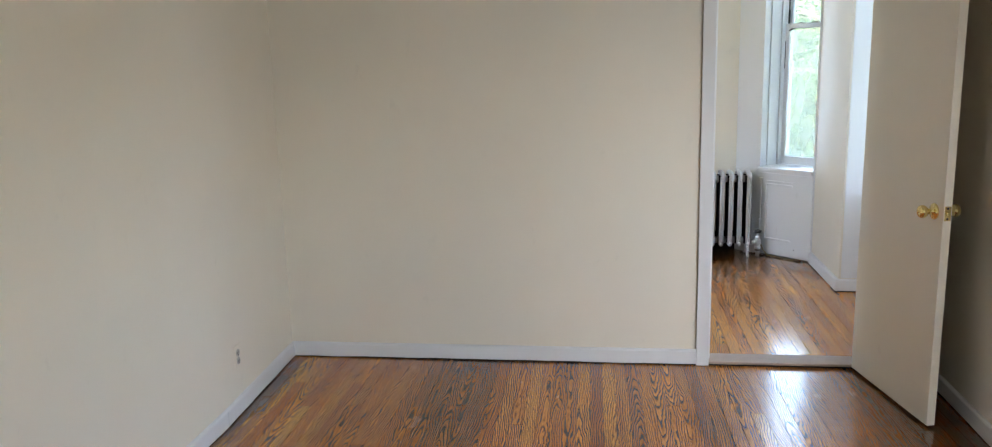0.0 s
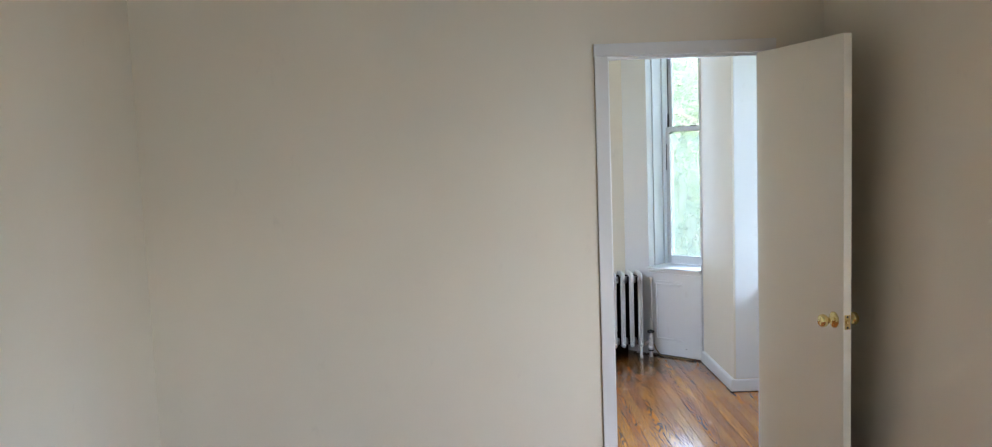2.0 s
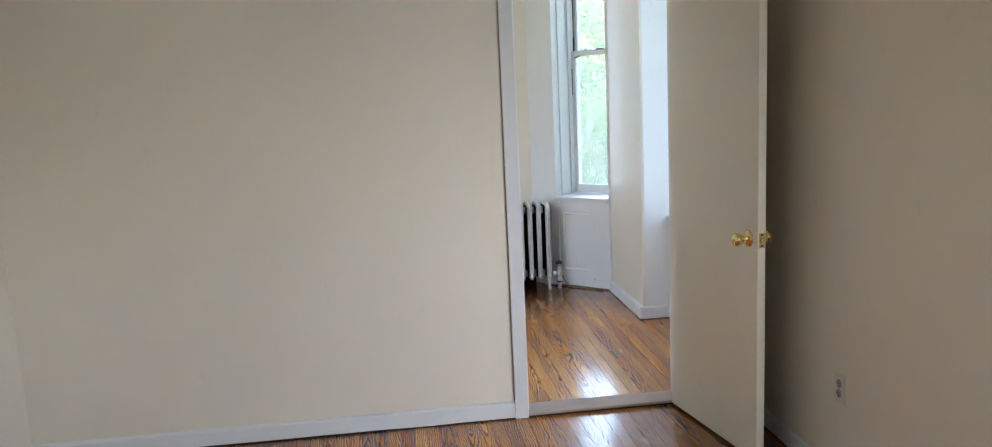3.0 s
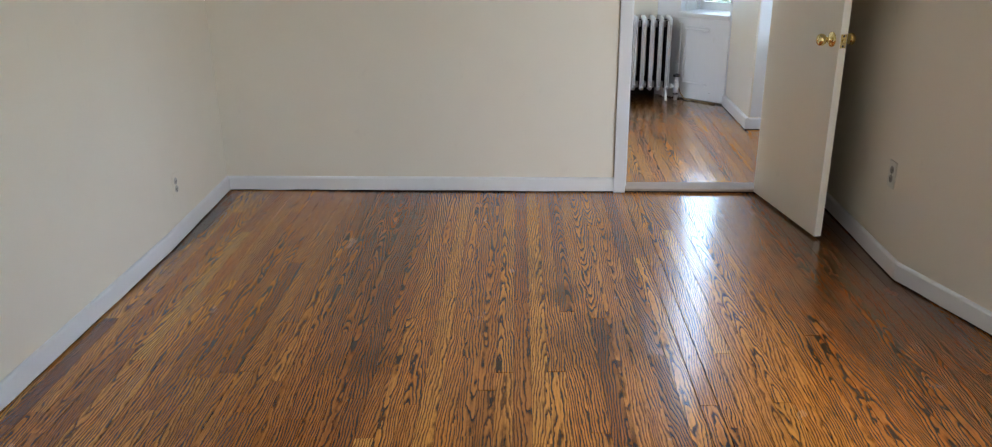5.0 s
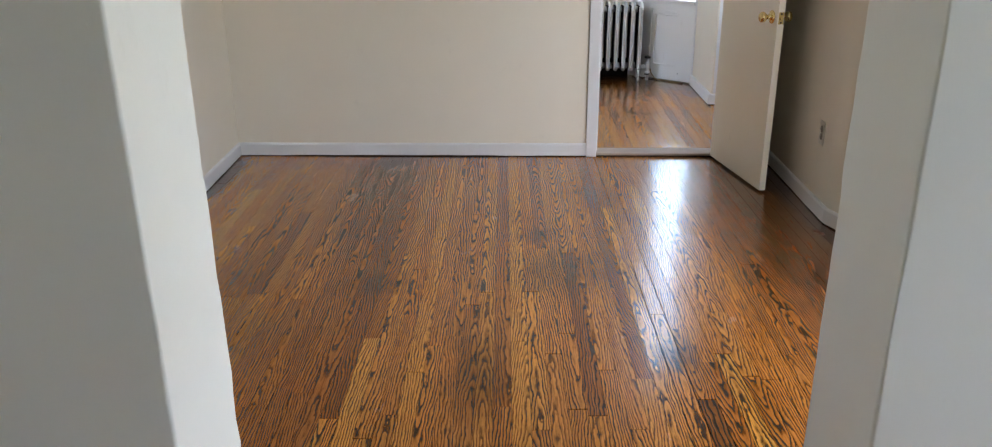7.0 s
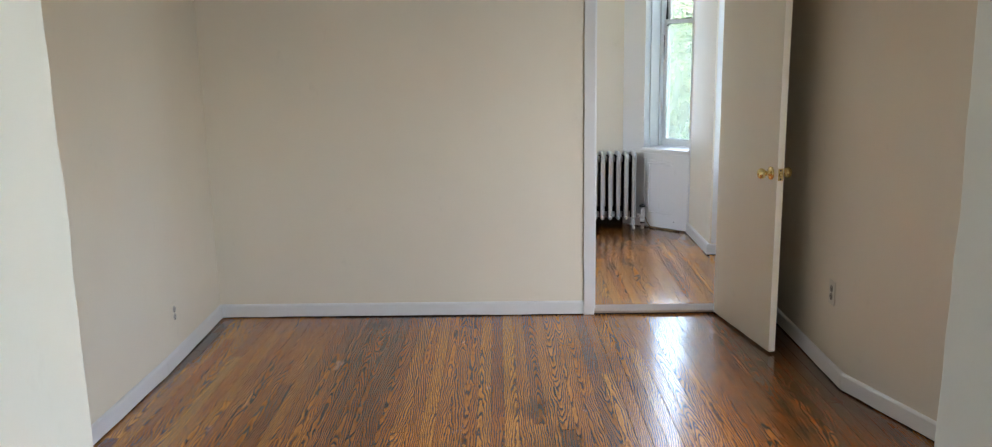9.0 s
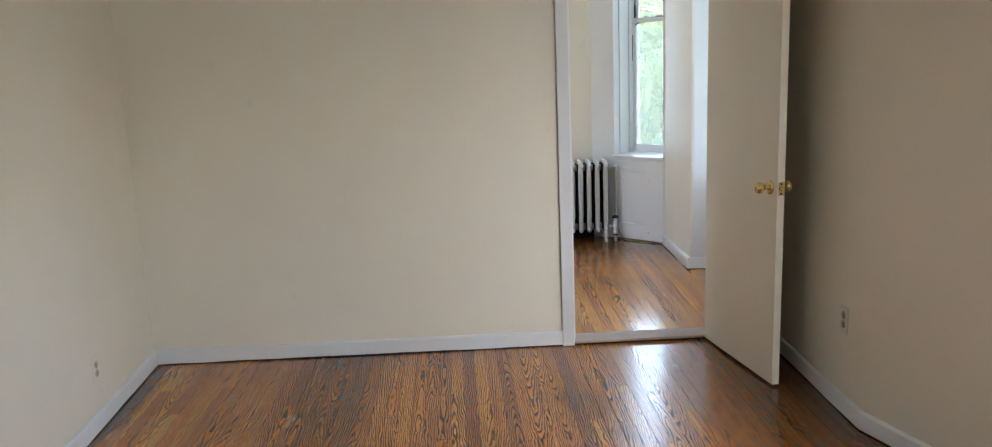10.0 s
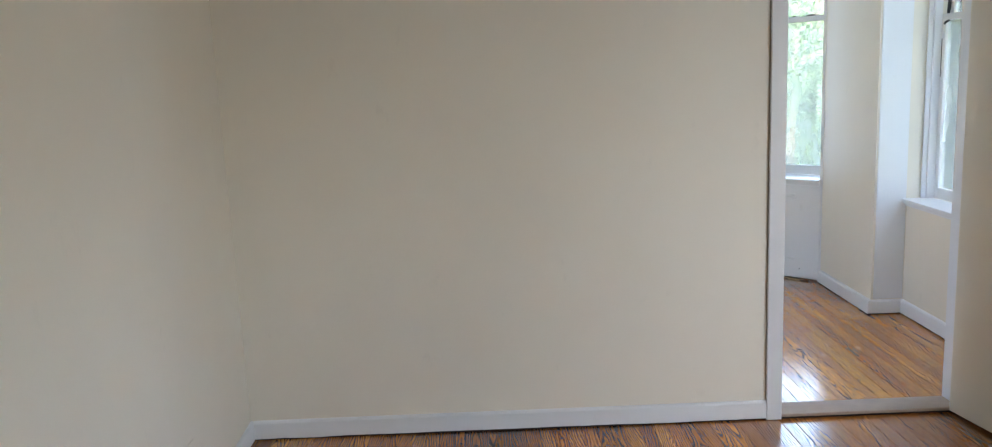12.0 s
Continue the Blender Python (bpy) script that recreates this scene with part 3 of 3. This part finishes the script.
part("nail_head", lathe([(0.0005, 0), (0.004, 0), (0.003, 0.002)], 8, pose(0.53, -0.008, 0.075, 90)), slot_mat, pan)

# added daylight windows out of sight, closed by their own frames
def plain_window(name, label, m, width, z0, z1):
    w = thing(name, label, "window", m, kind="structure")
    bm = bmesh.new()
    mid = (z0 + z1) / 2
    for x0, x1, a, c in ((0, 0.05, z0, z1), (width - 0.05, width, z0, z1), (0.05, width - 0.05, z0, z0 + 0.05), (0.05, width - 0.05, z1 - 0.05, z1), (0.05, width - 0.05, mid - 0.02, mid + 0.02)):
        add_box(bm, x0, x1, 0.06, 0.11, a, c, 0.003)
    part("window_frame", bm, white, w)


plain_window("added_window_3", "added unseen window of the side alcove", frame_of((W3[1], 0.19), (W3[0], 0.19)), W3[1] - W3[0], W3[2], W3[3])
plain_window("added_window_6", "added unseen window at the end of the side alcove", frame_of((3.60, W6[1]), (3.60, W6[0])), W6[1] - W6[0], W6[2], W6[3])
plain_window("added_window_4", "added unseen window of the hall", frame_of((2.20, W4[1]), (2.20, W4[0])), W4[1] - W4[0], W4[2], W4[3])
plain_window("added_window_5", "added unseen window in the far side wall of the front room", frame_of((-1.567, W5[0]), (-1.567, W5[1])), W5[1] - W5[0], W5[2], W5[3])
plain_window("added_window_7", "added unseen window in the side wall of the room", frame_of((-1.53, W7[0]), (-1.53, W7[1])), W7[1] - W7[0], W7[2], W7[3])
# lamps: five in the added windows, two at the bay and deep windows
window_light("window_light", look((-1.73, (W5[0] + W5[1]) / 2, 1.63), (0, (W5[0] + W5[1]) / 2, 1.63)), 0.66, 1.9, WEST_WATTS, (0.60, 0.82, 1.0))
bp = BAY @ Vector(((W1[0] + W1[1]) / 2 + 0.02, 0.135, 1.80))
window_light("window_light", look(bp, (0.75, 3.0, 1.7)), 0.30, 2.2, BAY_WATTS, (0.55, 0.74, 1.0), 130)
window_light("window_light", look((-1.72, (W7[0] + W7[1]) / 2, 1.65), (1.6, 1.6, 1.2)), 0.40, 0.65, ROOM_WATTS, (0.80, 0.90, 1.0))
window_light("window_light", look((2.125, 4.64, 1.85), (0, 4.74, 0.25)), 0.40, 2.2, FRONT_WATTS, (0.52, 0.67, 1.0), 150)
window_light("window_light", look(((W3[0] + W3[1]) / 2, 0.03, (W3[2] + W3[3]) / 2), ((W3[0] + W3[1]) / 2, 3, (W3[2] + W3[3]) / 2)), 1.0, 1.15, SIDE_WATTS, (0.70, 0.85, 1.0), 150)
window_light("window_light", look((3.72, (W6[0] + W6[1]) / 2, (W6[2] + W6[3]) / 2), (0, (W6[0] + W6[1]) / 2, (W6[2] + W6[3]) / 2)), 1.15, 1.4, EAST_WATTS, (0.60, 0.81, 1.0))
window_light("window_light", look((2.35, (W4[0] + W4[1]) / 2, 1.55), (0, (W4[0] + W4[1]) / 2, 1.55)), 1.0, 1.55, HALL_WATTS, (0.60, 0.80, 1.0))


# ---- radiator ----
RX1, RZ, RY0, RY1, PITCH = 1.165, 0.645, 6.505, 6.70, 0.0655
rad = thing("radiator", "old silver painted cast-iron column radiator standing on the floor", "radiator")


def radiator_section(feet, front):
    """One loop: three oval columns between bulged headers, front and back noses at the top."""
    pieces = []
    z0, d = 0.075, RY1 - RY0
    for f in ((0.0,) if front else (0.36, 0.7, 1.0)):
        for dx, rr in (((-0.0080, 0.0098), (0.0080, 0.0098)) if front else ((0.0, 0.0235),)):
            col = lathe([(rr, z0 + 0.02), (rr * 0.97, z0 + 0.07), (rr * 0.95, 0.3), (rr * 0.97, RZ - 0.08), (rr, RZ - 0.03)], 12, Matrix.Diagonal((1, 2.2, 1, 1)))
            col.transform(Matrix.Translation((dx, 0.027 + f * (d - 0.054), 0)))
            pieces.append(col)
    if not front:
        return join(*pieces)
    top = [(0, -0.012, RZ - 0.050), (0, 0.0, RZ - 0.024), (0, 0.03, RZ - 0.012), (0, d * 0.5, RZ - 0.008), (0, d - 0.03, RZ - 0.012), (0, d, RZ - 0.024), (0, d + 0.012, RZ - 0.050)]
    pieces.append(tube(top, [0.009, 0.016, 0.019, 0.019, 0.019, 0.016, 0.009], 10))
    low = [(0, -0.006, z0 + 0.035), (0, 0.02, z0 + 0.02), (0, d * 0.5, z0 + 0.018), (0, d - 0.02, z0 + 0.02), (0, d + 0.006, z0 + 0.035)]
    pieces.append(tube(low, [0.010, 0.016, 0.017, 0.016, 0.010], 10))
    if feet:
        for y in (0.02, d - 0.02):
            pieces.append(tube([(0, y, z0 + 0.05), (0, y - 0.004, 0.05), (0, y - 0.010, 0.018), (0, y - 0.012, 0.0)], [0.013, 0.010, 0.010, 0.013], 10))
    return join(*pieces)


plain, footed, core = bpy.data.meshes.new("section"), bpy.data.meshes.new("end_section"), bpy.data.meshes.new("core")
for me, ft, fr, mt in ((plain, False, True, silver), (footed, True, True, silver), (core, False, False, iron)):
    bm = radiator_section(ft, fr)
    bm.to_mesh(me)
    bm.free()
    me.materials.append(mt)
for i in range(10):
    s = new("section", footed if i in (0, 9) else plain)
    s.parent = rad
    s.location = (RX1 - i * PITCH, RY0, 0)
    # inner columns carry the shade between the silver fronts as black colour
    k = tagged(new("column_core", core), "inner columns coloured black for the shade in the gaps")
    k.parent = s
for z in (0.115, RZ - 0.055):
    part("header_hub", tube([(RX1 - 9 * PITCH - 0.02, (RY0 + RY1) / 2, z), (RX1 + 0.02, (RY0 + RY1) / 2, z)], 0.026, 14), silver, rad)

valve = thing("radiator_valve", "silver painted steam valve with a black handwheel", "valve", pose(1.243, 6.545, 0))
part("riser", tube([(0, 0, 0), (0, 0, 0.10)], 0.0135, 14), silver, valve)
part("valve_body", lathe([(0.012, 0.055), (0.022, 0.058), (0.022, 0.078), (0.017, 0.082), (0.024, 0.098), (0.025, 0.125), (0.018, 0.138), (0.019, 0.142), (0.019, 0.158), (0.011, 0.163), (0.009, 0.185)], 8), silver, valve)
part("packing_ring", lathe([(0.020, 0.046), (0.021, 0.048), (0.021, 0.055), (0.020, 0.057)], 14), black, valve)
part("return_elbow", tube([(-0.065, 0.0, 0.112), (-0.075, 0.01, 0.09), (-0.075, 0.02, 0.03), (-0.075, 0.02, 0.0)], 0.009, 10), silver, valve)
part("union_nut", lathe([(0.012, -0.055), (0.020, -0.050), (0.020, -0.030), (0.015, -0.028), (0.015, 0.0)], 8, pose(0, 0, 0.112, 0, 90, 0)), silver, valve)
wheel = lathe([(0.004, 0.183), (0.016, 0.186), (0.0255, 0.187), (0.028, 0.194), (0.0255, 0.202), (0.016, 0.203), (0.008, 0.209), (0.0005, 0.211)], 20)
part("handwheel", wheel, black, valve, "black plastic handwheel")
pipe = thing("wall_pipe", "thin white painted pipe against the bay wall", "pipe", pose(1.262, 6.598, 0))
part("tube", tube([(0, 0, 0.0), (0, 0, 0.30), (0.002, 0.002, 0.60)], 0.0055, 8), white, pipe)
part("clip", box(-0.012, 0.010, -0.008, 0.014, 0.585, 0.600, 0.002), white, pipe)
part("clip", box(-0.010, 0.010, -0.008, 0.014, 0.268, 0.282, 0.002), white, pipe)
cb = thing("loose_cable", "yellowed loose cable lying along the floor under the bay", "cable")
part("cable", tube([(1.262, 6.585, 0.12), (1.285, 6.565, 0.05), (1.315, 6.535, 0.010), (1.37, 6.50, 0.006), (1.43, 6.44, 0.006), (1.50, 6.385, 0.006)], 0.0045, 8), cable_mat, cb)
rnd = random.Random(5)
bm = bmesh.new()
for i in range(150):
    s = rnd.uniform(0.10, 0.60)
    p = BAY @ Vector((s, -rnd.uniform(0.003, 0.05) * (1.0 if s > 0.2 else 1.6), 0.003))
    r = rnd.uniform(0.002, 0.008)
    bmesh.ops.create_icosphere(bm, subdivisions=1, radius=r, matrix=Matrix.Translation(p) @ Matrix.Diagonal((1, rnd.uniform(0.6, 1.6), 0.5, 1)))
tagged(mesh_object("plaster_crumbs", bm, rubble), "dark dust and plaster crumbs along the bay foot", "debris", kind="stuff")


# ---- outlets ----
def outlet(m, label, plate, face):
    o = thing("wall_outlet", label, "outlet", m)
    part("cover_plate", box(-0.035, 0.035, -0.005, 0.0, -0.057, 0.057, 0.003), plate, o)
    for z in (-0.019, 0.019):
        s = part("socket", lathe([(0.0005, 0), (0.0165, 0), (0.0160, 0.002), (0.0005, 0.002)], 20, pose(0, -0.005, z, 90)), face, o)
        part("slots", join(box(-0.0075, -0.0050, -0.0078, -0.0066, z - 0.004, z + 0.005), box(0.0045, 0.0070, -0.0078, -0.0066, z - 0.004, z + 0.005), box(-0.003, 0.003, -0.0078, -0.0066, z - 0.0125, z - 0.0075)), slot_mat, s, "dark socket slots")
    part("screw", lathe([(0.0005, 0), (0.003, 0), (0.002, 0.001)], 8, pose(0, -0.005, 0, 90)), steel, o)
    return o


outlet(pose(1.62, 3.250, 0.398, 0, 0, -90), "ivory duplex outlet on the side wall above the baseboard", plate_mat, socket_mat)
outlet(pose(-1.538, 3.475, 0.262, 0, 0, 90), "painted-over duplex outlet low on the side wall", cream, socket_light)

# ---- outside ----
structure("ground", box(-400, 400, -400, 400, -8.2, -8.0), ground_mat, "grass and soil far below the windows", "ground")


def tree(x, y, base, height, crown_r, seed):
    r = random.Random(seed)
    t = thing("tree", "leafy green street tree seen hazily through the window", "tree", pose(x, y, base), "trees outside the bay")
    limbs = [tube([(0, 0, 0), (0.05, 0.02, height * 0.25), (-0.05, 0.08, height * 0.55), (0.1, 0.0, height * 0.9)], [0.24, 0.19, 0.13, 0.04], 10)]
    tips = []
    for i in range(11):
        a, h = r.uniform(0, 6.28), height * r.uniform(0.32, 0.85)
        n = crown_r * r.uniform(0.55, 0.95)
        e = Vector((math.cos(a) * n, math.sin(a) * n, h + r.uniform(0.3, 1.4)))
        limbs.append(tube([(0, 0, h), tuple(e * 0.5 + Vector((0, 0, h * 0.5 + 0.1))), tuple(e)], [0.09, 0.05, 0.015], 6))
        tips += [e, e * 0.65 + Vector((0, 0, h * 0.35))]
    part("trunk", join(*limbs), bark, t)
    verts, faces = [], []
    clumps = [(p, r.uniform(0.45, 0.95)) for p in tips for _ in range(3)]
    for p, cr in clumps:
        c = p + Vector((r.gauss(0, 0.5), r.gauss(0, 0.5), r.gauss(0, 0.5)))
        for _ in range(700):
            d = Vector((r.gauss(0, 1), r.gauss(0, 1), r.gauss(0, 0.8))).normalized() * cr * r.uniform(0.35, 1.0) ** 0.5
            o = c + d
            u = Vector((r.gauss(0, 1), r.gauss(0, 1), r.gauss(0, 0.6))).normalized()
            w = u.orthogonal().normalized()
            s = r.uniform(0.03, 0.058)
            k = len(verts)
            verts += [tuple(o - u * s), tuple(o + w * s * 0.45), tuple(o + u * s), tuple(o - w * s * 0.45)]
            faces.append((k, k + 1, k + 2, k + 3))
    me = bpy.data.meshes.new("crown")
    me.from_pydata(verts, [], faces)
    me.materials.append(leaf_mat)
    c = new("crown", me)
    c.parent = t
    return t


tree(4.2, 14.5, -8, 12.5, 3.0, 11)
tree(7.2, 19.5, -8, 14.0, 3.4, 12)
tree(2.6, 21.0, -8, 13.5, 3.4, 13)
tree(5.4, 16.8, -8, 13.0, 3.2, 14)

# ---- floors, plank by plank ----
PLANK_W, GAP = 0.0580, 0.0011
FLOOR_TURN = radians(1.2)
plank_meshes = {}


def plank_mesh(width, length):
    key = (round(width, 4), round(length, 2))
    if key not in plank_meshes:
        b, h = 0.0008, 0.02
        x, y = key[0] / 2, key[1] / 2
        ring = lambda dx, dy, z: [(-x + dx, -y + dy, z), (x - dx, -y + dy, z), (x - dx, y - dy, z), (-x + dx, y - dy, z)]
        verts = ring(0, 0, -h) + ring(0, 0, -b * 0.7) + ring(b, b * 0.5, 0)
        faces = [(8, 9, 10, 11)]
        for base in (0, 4):
            for k in range(4):
                faces.append((base + k, base + (k + 1) % 4, base + 4 + (k + 1) % 4, base + 4 + k))
        me = bpy.data.meshes.new("plank")
        me.from_pydata(verts, [], faces)
        me.materials.append(oak_mat)
        plank_meshes[key] = me
    return plank_meshes[key]


def lay_floor(name, label, x0, x1, y0, y1, seed, joints, tones, mean, spread, turn=0.0, figure=1.0, lengths=(0.45, 0.7, 1.0, 1.3, 1.7), left=None, right=None):
    """Strips along y; joints gives known butt joints of a strip, tones how pale its pieces are from the near end on, figure how dark the grain is.
    left, right: the wall lines as functions of y, between which the strips are cut."""
    r = random.Random(seed)
    under = box(x0 - 0.02, x1 + 0.02, y0 - 0.02, y1 + 0.02, -0.06, -0.021)
    fl = structure(name, under, dark_gap, label, "floor")
    first = -0.582
    k0, k1 = math.floor((x0 - first) / PLANK_W) - 1, math.ceil((x1 - first) / PLANK_W) + 2
    for k in range(k0, k1 + 1):
        xc = first + (k + 0.5) * PLANK_W
        # each strip is clipped where the walls cover it
        ends = [y0]
        known = sorted(joints.get(k, ()))
        y = y0 - r.uniform(0, 0.7)
        for stop in (*known, y1):
            while True:
                n = r.choice(lengths) * r.uniform(0.9, 1.1)
                if y + n > stop - 0.25:
                    break
                y += n
                if y > y0 + 0.1 and not (known and y < known[-1] + 0.45 and y > known[0] - 0.35):
                    ends.append(y)
            if stop - ends[-1] > 0.02:
                ends.append(stop)
            y = stop
        fixed = tones.get(k, ())
        count = 0
        for a, c in zip(ends, ends[1:]):
            wx = xc - math.sin(turn) * (a + c) / 2
            lo = left(a) if left else x0
            # a crossing wall shortens the last strips
            while right and c - a > 0.1 and wx > right(c) + 0.01:
                c -= 0.05
            if wx < lo - PLANK_W / 2 or wx > (right(c) if right else x1) + PLANK_W / 2 or c - a < 0.04:
                continue
            length = round(c - a - GAP * 0.8, 2)
            o = new("plank", plank_mesh(PLANK_W - (GAP if k != 22 else 0.0045), length))
            o.parent = fl
            o.location = (wx, (a + c) / 2, r.uniform(-0.0004, 0.0003))
            o.rotation_euler = (0, r.gauss(0, 0.008), turn)
            v = fixed[min(count, len(fixed) - 1)] if fixed else min(1.0, max(0.0, r.gauss(mean, spread)))
            count += 1
            o.color = (v, figure, 0.0, 1.0)
    return fl


JOINTS = {7: (1.665,), 6: (1.414,), 5: (1.291,), 8: (1.843,), 9: (1.91,), 11: (2.277,), 16: (1.457,), 18: (1.689,), 20: (1.637,), 19: (1.356,), 0: (1.981,), 4: (2.30, 3.767), 3: (2.625,), -1: (1.46,), -3: (2.62, 3.23), 23: (1.52, 1.98)}
TONES = {7: (0.08, 0.72), 6: (0.40, 0.48), 5: (0.66, 0.58), 8: (0.74, 0.50), 9: (0.80, 0.42), 10: (0.22, 0.40), 11: (0.34, 0.60), 13: (0.78, 0.72), 16: (0.78, 0.46), 18: (0.06, 0.50), 20: (0.62, 0.22), 19: (0.90, 0.46),
         0: (0.46, 0.30), 4: (0.58, 0.82, 0.34), 3: (0.66, 0.20), 2: (0.50, 0.24), 1: (0.60, 0.30), -1: (0.30, 0.36), -3: (0.52, 0.95, 0.42), 23: (0.60, 0.05, 0.44), 25: (0.88, 0.50), 27: (0.22, 0.44), 28: (0.34, 0.44), 29: (0.26, 0.36), 30: (0.40, 0.30), 31: (0.22, 0.30), 32: (0.34, 0.28), 33: (0.26, 0.22), 34: (0.18, 0.28), 35: (0.30, 0.24), 36: (0.24, 0.30), 37: (0.20, 0.24), 38: (0.28, 0.2), 39: (0.2, 0.24), 22: (0.56, 0.48)}
lay_floor("floor", "varnished narrow oak strip floor, worn, stained and darker along the edges", -1.60, 1.97, 0.19, BACK, 21, JOINTS, TONES, 0.52, 0.17, FLOOR_TURN,
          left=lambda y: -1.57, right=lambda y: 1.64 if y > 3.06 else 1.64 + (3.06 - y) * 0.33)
lay_floor("floor_front_room", "varnished narrow oak strip floor of the front room", -1.567, 1.77, 4.32, 6.79, 22, {}, {}, 0.64, 0.13, figure=0.86)
lay_floor("floor_hall", "varnished narrow oak strip floor of the hall", -1.53, 2.20, -3.48, 0.186, 23, {}, {}, 0.5, 0.16)
lay_floor("floor_alcove", "varnished narrow oak strip floor of the added, unseen side alcove", 2.02, 3.60, 0.19, 2.06, 24, {}, {}, 0.5, 0.16)
